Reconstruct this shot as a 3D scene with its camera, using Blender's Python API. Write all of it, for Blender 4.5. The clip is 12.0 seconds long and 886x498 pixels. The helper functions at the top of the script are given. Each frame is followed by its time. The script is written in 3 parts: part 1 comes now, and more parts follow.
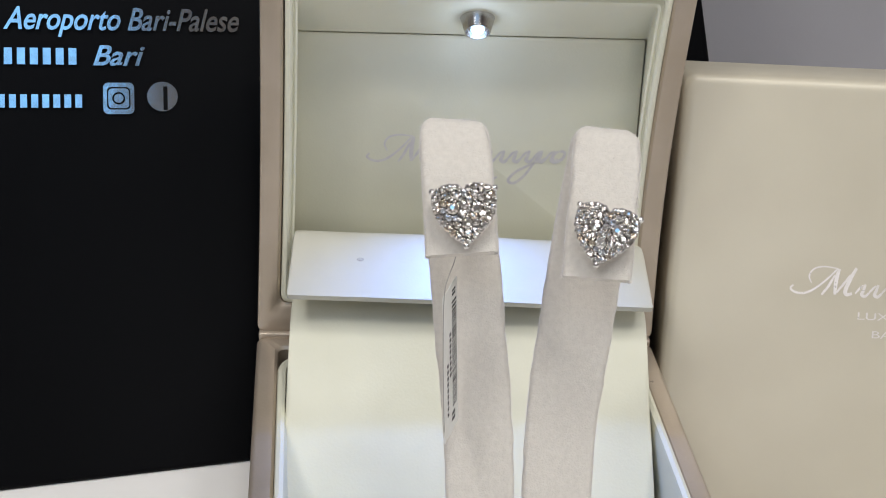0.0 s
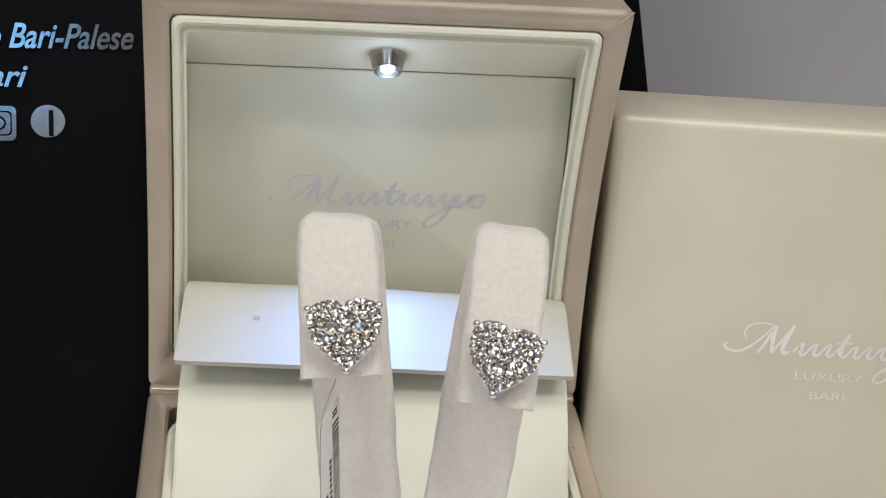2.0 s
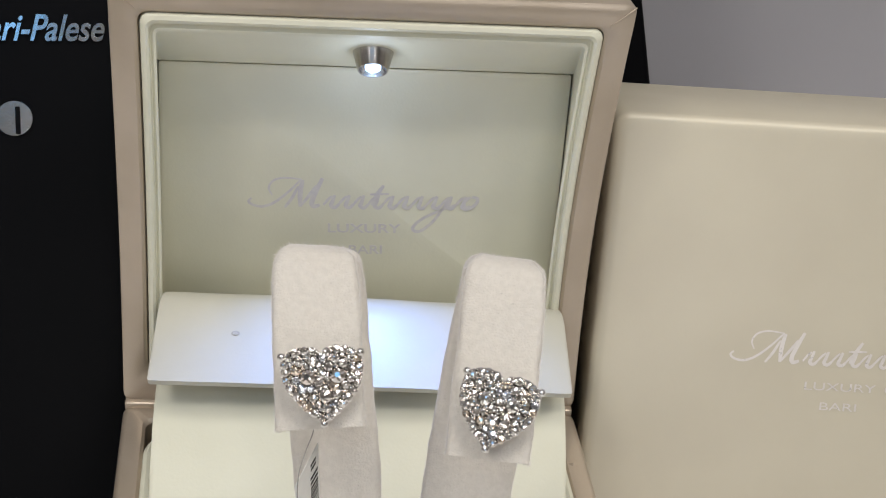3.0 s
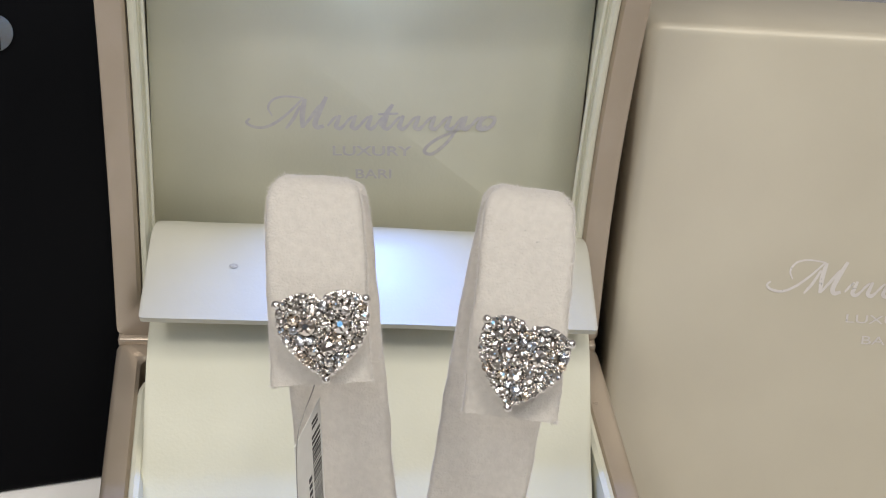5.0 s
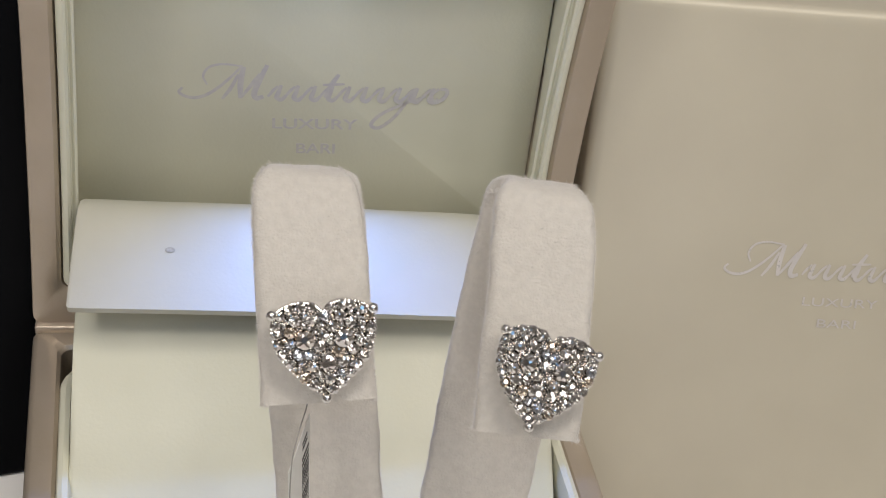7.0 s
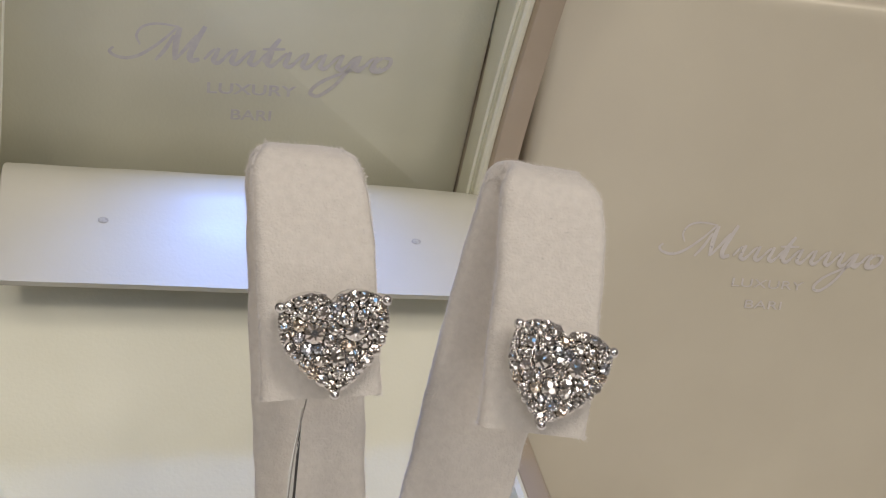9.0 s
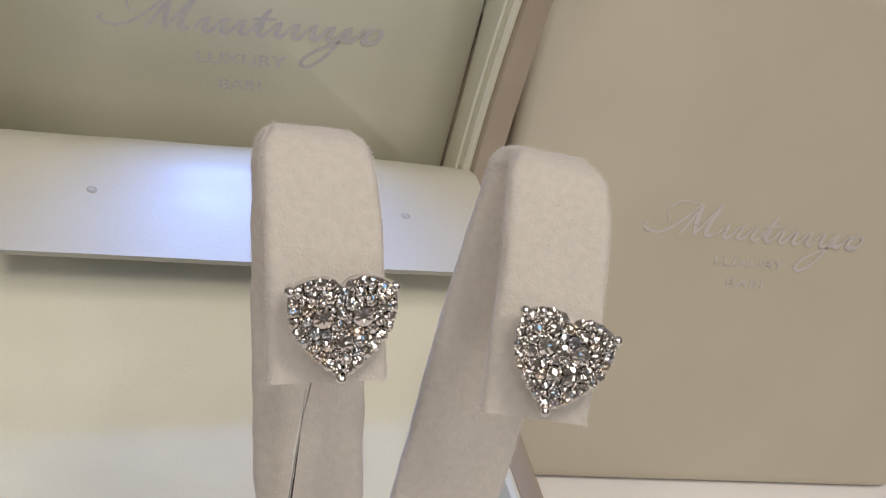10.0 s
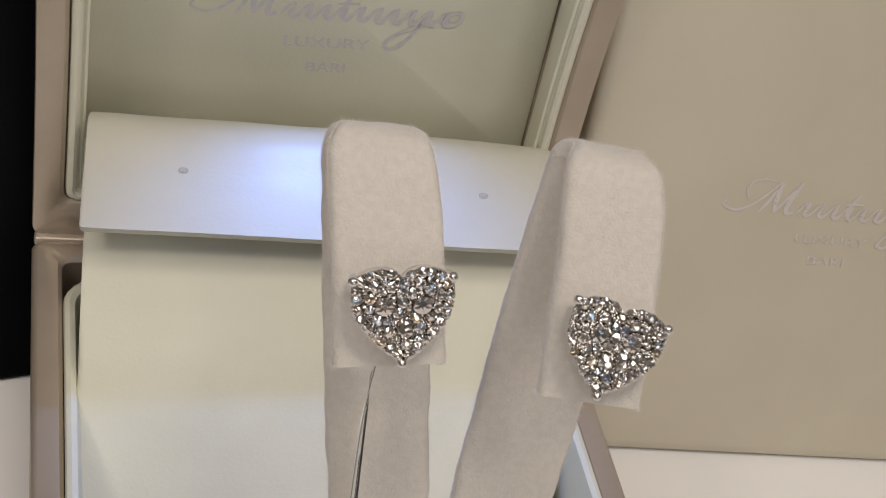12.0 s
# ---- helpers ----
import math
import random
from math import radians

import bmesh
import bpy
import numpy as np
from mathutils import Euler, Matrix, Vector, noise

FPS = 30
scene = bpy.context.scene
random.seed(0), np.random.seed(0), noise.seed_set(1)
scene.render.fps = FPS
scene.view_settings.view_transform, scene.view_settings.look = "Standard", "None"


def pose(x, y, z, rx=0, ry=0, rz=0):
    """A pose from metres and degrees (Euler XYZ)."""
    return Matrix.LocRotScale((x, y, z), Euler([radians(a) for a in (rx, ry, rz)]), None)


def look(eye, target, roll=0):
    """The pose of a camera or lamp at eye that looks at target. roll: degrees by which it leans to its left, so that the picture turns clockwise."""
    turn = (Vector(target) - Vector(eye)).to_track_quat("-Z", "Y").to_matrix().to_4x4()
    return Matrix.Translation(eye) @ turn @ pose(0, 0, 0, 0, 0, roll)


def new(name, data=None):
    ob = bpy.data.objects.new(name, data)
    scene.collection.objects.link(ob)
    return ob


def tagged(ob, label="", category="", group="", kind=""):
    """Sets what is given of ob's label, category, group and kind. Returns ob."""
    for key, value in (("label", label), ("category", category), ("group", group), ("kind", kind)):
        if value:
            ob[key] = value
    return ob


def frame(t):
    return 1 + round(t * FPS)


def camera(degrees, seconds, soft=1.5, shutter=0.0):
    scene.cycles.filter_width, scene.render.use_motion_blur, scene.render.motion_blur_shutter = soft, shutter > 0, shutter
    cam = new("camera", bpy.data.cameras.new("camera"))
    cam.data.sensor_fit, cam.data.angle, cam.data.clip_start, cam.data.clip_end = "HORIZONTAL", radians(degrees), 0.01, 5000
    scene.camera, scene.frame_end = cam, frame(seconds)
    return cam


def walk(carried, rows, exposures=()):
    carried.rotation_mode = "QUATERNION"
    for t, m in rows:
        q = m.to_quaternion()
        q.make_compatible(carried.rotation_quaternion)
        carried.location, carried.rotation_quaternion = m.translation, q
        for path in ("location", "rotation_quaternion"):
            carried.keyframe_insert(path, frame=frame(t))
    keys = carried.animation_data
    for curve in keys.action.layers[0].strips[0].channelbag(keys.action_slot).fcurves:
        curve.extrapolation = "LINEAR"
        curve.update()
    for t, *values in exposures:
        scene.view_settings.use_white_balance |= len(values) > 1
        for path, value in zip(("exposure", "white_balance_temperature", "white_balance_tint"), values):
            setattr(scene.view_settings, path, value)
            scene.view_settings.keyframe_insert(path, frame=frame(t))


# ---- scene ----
CM = 0.01
cam = camera(39.0, 12.0, soft=1.1)
PATH = [
    (0, (-0.01301, -0.2313, 0.19826), (-0.01043, -0.14557, 0.14684), 2.09),
    (0.5, (-0.0126, -0.22849, 0.20025), (-0.00918, -0.14342, 0.1478), 2.65),
    (1, (-0.01092, -0.22103, 0.20436), (-0.00652, -0.13673, 0.15075), 3.26),
    (1.5, (-0.00707, -0.20773, 0.20721), (-0.00167, -0.12406, 0.15271), 3.81),
    (2, (-0.003, -0.1994, 0.20753), (0.00314, -0.11655, 0.15187), 4.19),
    (2.5, (-0.00094, -0.1879, 0.20872), (0.00566, -0.10601, 0.15171), 4.31),
    (3, (-0.0014, -0.18195, 0.20775), (0.00519, -0.10116, 0.14919), 4.20),
    (3.2, (-0.00206, -0.18023, 0.20627), (0.00439, -0.09995, 0.14699), 4.12),
    (4.8, (-0.00111, -0.16634, 0.19975), (0.00445, -0.08938, 0.13614), 3.67),
    (5, (-0.00069, -0.16638, 0.19867), (0.00508, -0.08977, 0.13466), 3.76),
    (5.5, (-0.00061, -0.16191, 0.19695), (0.00627, -0.08593, 0.1323), 4.12),
    (6, (-0.00558, -0.1573, 0.19366), (0.00391, -0.08204, 0.1285), 5.44),
    (6.5, (-0.00868, -0.155, 0.19352), (0.004, -0.08052, 0.12801), 7.16),
    (7, (-0.01304, -0.15225, 0.19207), (0.00301, -0.07868, 0.12628), 9.11),
    (7.2, (-0.01476, -0.15165, 0.19277), (0.00246, -0.07836, 0.12695), 9.89),
    (8.8, (-0.02509, -0.14512, 0.18826), (0.00129, -0.07494, 0.12208), 15.76),
    (9, (-0.0259, -0.14445, 0.18827), (0.00154, -0.07481, 0.12196), 16.43),
    (9.5, (-0.02955, -0.1423, 0.18789), (-0.00013, -0.07392, 0.12111), 18.14),
    (10, (-0.02969, -0.14217, 0.18889), (0.00061, -0.07523, 0.12105), 19.46),
    (10.5, (-0.02971, -0.14259, 0.19089), (0.00018, -0.07695, 0.12163), 19.91),
    (11, (-0.02972, -0.14286, 0.19098), (-0.00161, -0.07787, 0.12036), 19.46),
    (11.5, (-0.02809, -0.14404, 0.19483), (-0.00288, -0.07887, 0.1233), 17.85),
    (12, (-0.02737, -0.14467, 0.19578), (-0.00494, -0.07876, 0.124), 15.95),
]

walk(cam, [(t, look(eye, target, roll)) for t, eye, target, roll in PATH],
     exposures=[(0, 0.05, 6150, 10), (3.0, 0.02, 6350, 10), (5.0, -0.08, 6400, 10), (7.0, -0.22, 6500, 11), (9.0, -0.38, 6700, 13), (12.0, -0.4, 6800, 14)])

# ---------------------------------------------------------------- light
world = bpy.data.worlds.new("world")
scene.world = world
world.use_nodes = True
world.node_tree.nodes["Background"].inputs[0].default_value = (1.0, 0.95, 0.88, 1)
world.node_tree.nodes["Background"].inputs[1].default_value = 0.05


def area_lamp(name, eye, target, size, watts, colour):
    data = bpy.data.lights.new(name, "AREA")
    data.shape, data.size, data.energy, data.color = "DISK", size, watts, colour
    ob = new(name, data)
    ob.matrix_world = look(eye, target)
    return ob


WARM = (1.0, 0.96, 0.895)
for x, y, watts, size in ((-0.85, -0.7, 5.6, 0.32), (0.7, -0.5, 4.8, 0.3), (0.1, -0.2, 5.4, 0.4), (-0.7, -0.1, 2.6, 0.3),
                          (0.85, -0.2, 2.4, 0.3), (0.35, -1.7, 1.3, 0.15), (-0.9, -1.5, 1.3, 0.15), (-0.4, -0.65, 1.3, 0.08), (0.35, -0.6, 1.3, 0.08)):
    area_lamp("ceiling_spot", (x, y, 1.6), (x * 0.3, y * 0.3, 0.0), size, watts, WARM)
# large low fill lamp added behind the camera to brighten the lid interior
area_lamp("front_fill_light", (0.25, -1.9, 0.75), (0.0, 0.0, 0.08), 0.9, 5.0, (0.99, 0.975, 0.96))

# a dim, cold ceiling panel, which shows in the foil on the bag
panel_light = bpy.data.lights.new("ceiling_panel", "AREA")
panel_light.shape, panel_light.size, panel_light.size_y = "RECTANGLE", 0.9, 0.62
panel_light.energy, panel_light.color = 2.7, (0.2, 0.54, 1.0)
new("ceiling_panel", panel_light).matrix_world = pose(-0.31, -1.45, 1.88)

# the small cold diode in the lid of the open box
diode_light = bpy.data.lights.new("diode_light", "SPOT")
diode_light.energy, diode_light.color = 0.28, (0.15, 0.34, 1.0)
diode_light.spot_size, diode_light.spot_blend, diode_light.shadow_soft_size = radians(104), 1.0, 0.0012

# its weaker light to all sides
diode_spill = bpy.data.lights.new("diode_spill", "POINT")
diode_spill.energy, diode_spill.color, diode_spill.shadow_soft_size = 0.0024, (0.62, 0.75, 1.0), 0.0015


# ---------------------------------------------------------------- materials
def material(name, colour, rough=0.5, metal=0.0, second=None, scale=40.0, bump=0.0, bump_scale=400.0,
             sheen=0.0, ior=1.5, trans=0.0, rough_var=0.08, coat=0.0, depth=0.0003):
    """Principled surface with colour variation at one scale and relief at a finer one; scales are per metre."""
    mat = bpy.data.materials.new(name)
    mat.use_nodes = True
    nt = mat.node_tree
    bsdf = nt.nodes["Principled BSDF"]
    bsdf.inputs["Roughness"].default_value = rough
    bsdf.inputs["Metallic"].default_value = metal
    bsdf.inputs["IOR"].default_value = ior
    bsdf.inputs["Transmission Weight"].default_value = trans
    bsdf.inputs["Sheen Weight"].default_value = sheen
    bsdf.inputs["Coat Weight"].default_value = coat
    bsdf.inputs["Base Color"].default_value = (*colour, 1)
    coords = nt.nodes.new("ShaderNodeTexCoord")
    if second:
        tex = nt.nodes.new("ShaderNodeTexNoise")
        tex.inputs["Scale"].default_value = scale
        tex.inputs["Detail"].default_value = 6
        nt.links.new(coords.outputs["Object"], tex.inputs["Vector"])
        ramp = nt.nodes.new("ShaderNodeValToRGB")
        ramp.color_ramp.elements[0].position, ramp.color_ramp.elements[1].position = 0.35, 0.65
        ramp.color_ramp.elements[0].color, ramp.color_ramp.elements[1].color = (*colour, 1), (*second, 1)
        nt.links.new(tex.outputs["Fac"], ramp.inputs["Fac"])
        nt.links.new(ramp.outputs["Color"], bsdf.inputs["Base Color"])
        spread = nt.nodes.new("ShaderNodeMapRange")
        spread.inputs["To Min"].default_value, spread.inputs["To Max"].default_value = rough - rough_var, rough + rough_var
        nt.links.new(tex.outputs["Fac"], spread.inputs["Value"])
        nt.links.new(spread.outputs["Result"], bsdf.inputs["Roughness"])
    if bump:
        fine = nt.nodes.new("ShaderNodeTexNoise")
        fine.inputs["Scale"].default_value = bump_scale
        fine.inputs["Detail"].default_value = 4
        nt.links.new(coords.outputs["Object"], fine.inputs["Vector"])
        relief = nt.nodes.new("ShaderNodeBump")
        relief.inputs["Strength"].default_value = bump
        relief.inputs["Distance"].default_value = depth
        nt.links.new(fine.outputs["Fac"], relief.inputs["Height"])
        nt.links.new(relief.outputs["Normal"], bsdf.inputs["Normal"])
    return mat


CREAM = material("cream_leatherette", (0.735, 0.715, 0.575), 0.5, second=(0.695, 0.675, 0.535), scale=60, bump=0.12, bump_scale=1800)
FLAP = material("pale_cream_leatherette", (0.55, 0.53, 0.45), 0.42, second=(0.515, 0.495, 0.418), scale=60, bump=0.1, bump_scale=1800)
CHAMPAGNE = material("champagne_leatherette", (0.50, 0.42, 0.335), 0.31, 0.45, second=(0.43, 0.355, 0.27), scale=50, bump=0.12, bump_scale=1500)
GOLDEN = material("pale_gold_leatherette", (0.59, 0.535, 0.415), 0.4, 0.12, second=(0.56, 0.505, 0.39), scale=45, bump=0.035, bump_scale=1500)
BLACK_PAPER = material("black_paper", (0.0011, 0.0011, 0.0016), 0.42, second=(0.0015, 0.0016, 0.0022), scale=30, bump=0.1, bump_scale=900)
BLACK_PAPER.node_tree.nodes["Principled BSDF"].inputs["Specular IOR Level"].default_value = 0.065
FOIL = material("silver_foil", (0.74, 0.72, 0.70), 0.12, 1.0, second=(0.62, 0.60, 0.58), scale=300, bump=0.05, bump_scale=700, rough_var=0.04)
PRINT = material("lilac_grey_print", (0.58, 0.545, 0.55), 0.42, 0.05, second=(0.65, 0.62, 0.585), scale=900)
FOIL_PALE = material("pale_foil", (0.76, 0.71, 0.67), 0.3, 0.3, second=(0.70, 0.65, 0.61), scale=900)
VELVET = material("off_white_velvet", (0.71, 0.66, 0.592), 0.95, second=(0.66, 0.612, 0.548), scale=1300, bump=0.65, bump_scale=3600, sheen=0.3, rough_var=0.03, depth=0.0002)
FIBRE = bpy.data.materials.new("off_white_fibre")
FIBRE.use_nodes = True
fn = FIBRE.node_tree
fn.nodes.remove(fn.nodes["Principled BSDF"])
lit, passing, both = fn.nodes.new("ShaderNodeBsdfDiffuse"), fn.nodes.new("ShaderNodeBsdfTranslucent"), fn.nodes.new("ShaderNodeMixShader")
lit.inputs["Color"].default_value, passing.inputs["Color"].default_value = (0.76, 0.72, 0.67, 1), (0.76, 0.72, 0.67, 1)
both.inputs["Fac"].default_value = 0.05
fn.links.new(lit.outputs[0], both.inputs[1])
fn.links.new(passing.outputs[0], both.inputs[2])
fn.links.new(both.outputs[0], fn.nodes["Material Output"].inputs["Surface"])
GOLD = material("white_gold", (0.80, 0.78, 0.75), 0.12, 1.0, second=(0.74, 0.72, 0.69), scale=900, rough_var=0.05)
GOLD_FLOOR = material("dull_white_gold", (0.74, 0.69, 0.64), 0.22, 1.0, second=(0.48, 0.44, 0.41), scale=1500, bump=1.0, bump_scale=2600, depth=0.0006)
DIAMOND = material("diamond", (1.0, 1.0, 1.0), 0.1, 0.7, ior=2.42, trans=1.0)
dn = DIAMOND.node_tree
# warm and blue glints of dispersion put into the stones' colour, at random
pick = dn.nodes.new("ShaderNodeObjectInfo")
fire_tints = dn.nodes.new("ShaderNodeValToRGB")
fire_tints.color_ramp.interpolation = "CONSTANT"
for at, colour in ((0.0, (1.0, 0.955, 0.905)), (0.6, (1.0, 0.86, 0.70)), (0.7, (1.0, 0.95, 0.90)), (0.86, (0.88, 0.92, 1.0)), (0.93, (1.0, 0.92, 0.83))):
    stop = fire_tints.color_ramp.elements[0] if at == 0 else fire_tints.color_ramp.elements.new(at)
    stop.position, stop.color = at, (*colour, 1)
dn.links.new(pick.outputs["Random"], fire_tints.inputs["Fac"])
dn.links.new(fire_tints.outputs["Color"], dn.nodes["Principled BSDF"].inputs["Base Color"])
STEEL = material("brushed_steel", (0.55, 0.52, 0.50), 0.25, 1.0, second=(0.45, 0.43, 0.41), scale=500)
TABLE = material("white_table", (0.83, 0.805, 0.77), 0.4, second=(0.79, 0.765, 0.73), scale=12, bump=0.05, bump_scale=600)
GREY = material("grey_wall_paint", (0.36, 0.35, 0.37), 0.7, second=(0.34, 0.33, 0.35), scale=10, bump=0.1, bump_scale=500)
ROOM = material("room_paint", (0.36, 0.33, 0.30), 0.8, second=(0.33, 0.30, 0.27), scale=3)
PAPER = material("tag_paper", (0.82, 0.81, 0.77), 0.6, second=(0.78, 0.77, 0.73), scale=400)
INK = material("black_ink", (0.012, 0.012, 0.014), 0.6)
LINT = material("lint", (0.12, 0.10, 0.09), 0.9)
THREAD = material("nylon_thread", (0.33, 0.31, 0.28), 0.4)
DOT = material("indented_mark", (0.33, 0.31, 0.27), 0.8, second=(0.46, 0.44, 0.39), scale=2500)

lens_mat = bpy.data.materials.new("lit_diode")
lens_mat.use_nodes = True
lens_mat.node_tree.nodes["Principled BSDF"].inputs["Emission Color"].default_value = (0.34, 0.62, 1.0, 1)
lens_mat.node_tree.nodes["Principled BSDF"].inputs["Emission Strength"].default_value = 4.0

# ---------------------------------------------------------------- building helpers (all sizes in centimetres)
ORIGIN = {}


def thing(name, base, label, category, group="", kind=""):
    ob = new(name)
    ob.location = Vector(base) * CM
    ob.empty_display_size = 0.01
    ORIGIN[ob] = Vector(base)
    return tagged(ob, label, category, group, kind)


def part(name, bm, mat, parent=None, label="", smooth=True):
    """Links a bmesh, given in centimetres of the room, as one mesh under its thing."""
    base = ORIGIN[parent] if parent else Vector((0, 0, 0))
    bmesh.ops.translate(bm, verts=bm.verts, vec=-base)
    bmesh.ops.scale(bm, verts=bm.verts, vec=(CM, CM, CM))
    bmesh.ops.recalc_face_normals(bm, faces=bm.faces)
    data = bpy.data.meshes.new(name)
    bm.to_mesh(data)
    bm.free()
    data.materials.append(mat)
    if smooth:
        data.polygons.foreach_set("use_smooth", [True] * len(data.polygons))
        data.set_sharp_from_angle(angle=radians(38))
    ob = new(name, data)
    if parent:
        ob.parent = parent
        ORIGIN[ob] = base
    if label:
        ob["label"] = label
    return ob


def rounded_rect(x0, x1, y0, y1, r, n=5, side=0):
    """Points of a rounded rectangle, counter-clockwise, with some along its straight sides."""
    out = []
    for cx, cy, a0 in ((x1 - r, y1 - r, 0), (x0 + r, y1 - r, 90), (x0 + r, y0 + r, 180), (x1 - r, y0 + r, 270)):
        for i in range(n + 1):
            a = radians(a0 + 90 * i / n)
            out.append((cx + r * math.cos(a), cy + r * math.sin(a)))
    if not side:
        return out
    full = []
    for i, p in enumerate(out):
        full.append(p)
        if i % (n + 1) == n:
            q = out[(i + 1) % len(out)]
            full += [(p[0] + (q[0] - p[0]) * k / (side + 1), p[1] + (q[1] - p[1]) * k / (side + 1)) for k in range(1, side + 1)]
    return full


def loft(loops, first=True, last=True):
    """A skin over closed loops of equally many points."""
    bm = bmesh.new()
    rings = [[bm.verts.new(p) for p in loop] for loop in loops]
    n = len(rings[0])
    for a, b in zip(rings, rings[1:]):
        for i in range(n):
            bm.faces.new((a[i], a[(i + 1) % n], b[(i + 1) % n], b[i]))
    if first:
        bm.faces.new(rings[0])
    if last:
        bm.faces.new(rings[-1])
    return bm


def smooth_line(points, steps):
    """Catmull-Rom samples through the points."""
    pts = [Vector(p) for p in points]
    pts = [pts[0] * 2 - pts[1]] + pts + [pts[-1] * 2 - pts[-2]]
    out = []
    for i in range(1, len(pts) - 2):
        a, b, c, d = pts[i - 1:i + 3]
        for k in range(steps):
            t = k / steps
            out.append(0.5 * (2 * b + (c - a) * t + (2 * a - 5 * b + 4 * c - d) * t * t + (3 * b - a - 3 * c + d) * t ** 3))
    out.append(pts[-2])
    return out


def slab(profile, x0, x1, r=0.06):
    """A cross-section in y and z carried along x, with softened ends."""
    cy = sum(p[0] for p in profile) / len(profile)
    cz = sum(p[1] for p in profile) / len(profile)

    def ring(x, inset):
        loop = []
        for y, z in profile:
            v = Vector((y - cy, z - cz))
            v -= v.normalized() * inset
            loop.append((x, cy + v.x, cz + v.y))
        return loop
    return loft([ring(x0, r), ring(x0 + r * 0.3, r * 0.3), ring(x0 + r, 0), ring(x1 - r, 0), ring(x1 - r * 0.3, r * 0.3), ring(x1, r)])


def sheet_profile(line, thick):
    """A closed cross-section from a line in y and z and a thickness below it."""
    top = [Vector((0, y, z)) for y, z in line]
    low = []
    for i, p in enumerate(top):
        d = (top[min(i + 1, len(top) - 1)] - top[max(i - 1, 0)]).normalized()
        n = Vector((0, -d.z, d.y))
        low.append(p - n * thick)
    return [(p.y, p.z) for p in top] + [(p.y, p.z) for p in reversed(low)]


def box_bm(x0, x1, y0, y1, z0, z1, r=0.0):
    bm = bmesh.new()
    bmesh.ops.create_cube(bm, size=1, matrix=Matrix.Translation(((x0 + x1) / 2, (y0 + y1) / 2, (z0 + z1) / 2)) @ Matrix.Diagonal((x1 - x0, y1 - y0, z1 - z0, 1)))
    if r:
        bmesh.ops.bevel(bm, geom=bm.edges, offset=r, segments=3, affect="EDGES", profile=0.5)
    return bm


def tube(points, radius, sides=6):
    pts = [Vector(p) for p in points]
    loops = []
    for i, p in enumerate(pts):
        d = (pts[min(i + 1, len(pts) - 1)] - pts[max(i - 1, 0)]).normalized()
        u = d.cross(Vector((0.3, 0.2, 0.9))).normalized()
        v = d.cross(u)
        loops.append([p + radius * (math.cos(a) * u + math.sin(a) * v) for a in [2 * math.pi * k / sides for k in range(sides)]])
    return loft(loops)


def placed(bm, m):
    bmesh.ops.transform(bm, matrix=m, verts=bm.verts)
    return bm


def plane_frame(origin, x_axis, up):
    """A matrix whose x and y lie in a surface and whose z leaves it."""
    x = Vector(x_axis).normalized()
    z = x.cross(Vector(up)).normalized()
    y = z.cross(x)
    m = Matrix((x, y, z)).transposed().to_4x4()
    m.translation = Vector(origin)
    return m


def ribbon(points, widths, height=0.0012):
    """A flat stroke in the xy plane that swells and thins, slightly raised."""
    pts = [Vector((p[0], p[1], 0)) for p in points]
    left, right = [], []
    for i, p in enumerate(pts):
        d = (pts[min(i + 1, len(pts) - 1)] - pts[max(i - 1, 0)]).normalized()
        n = Vector((-d.y, d.x, 0)) * widths(i / (len(pts) - 1)) / 2
        left.append(p + n), right.append(p - n)
    bm = bmesh.new()
    up = Vector((0, 0, height))
    rows = [[bm.verts.new(q) for q in (a, a + up, b + up, b)] for a, b in zip(left, right)]
    for a, b in zip(rows, rows[1:]):
        for k in range(4):
            bm.faces.new((a[k], a[(k + 1) % 4], b[(k + 1) % 4], b[k]))
    bm.faces.new(rows[0]), bm.faces.new(rows[-1])
    return bm


def joined(*meshes):
    out = bmesh.new()
    for bm in meshes:
        data = bpy.data.meshes.new("joined")
        bm.to_mesh(data)
        bm.free()
        out.from_mesh(data)
        bpy.data.meshes.remove(data)
    return out


def lettering(text, height, shear=0.25, bold=0.0, depth=0.006):
    """Raised letters of the built-in font in the xy plane, in centimetres, baseline at the origin."""
    data = bpy.data.curves.new("lettering", "FONT")
    data.body, data.size, data.shear, data.extrude, data.offset = text, height * 1.38, shear, depth, bold
    ob = bpy.data.objects.new("lettering", data)
    scene.collection.objects.link(ob)
    bpy.context.view_layer.update()
    mesh = bpy.data.meshes.new_from_object(ob.evaluated_get(bpy.context.evaluated_depsgraph_get()))
    bm = bmesh.new()
    bm.from_mesh(mesh)
    bpy.data.objects.remove(ob)
    bpy.data.meshes.remove(mesh)
    bpy.data.curves.remove(data)
    return bm


def fit_width(bm, width):
    lo, hi = min(v.co.x for v in bm.verts), max(v.co.x for v in bm.verts)
    bmesh.ops.translate(bm, verts=bm.verts, vec=(-lo, 0, 0))
    bmesh.ops.scale(bm, verts=bm.verts, vec=(width / (hi - lo), 1, 1))
    return bm


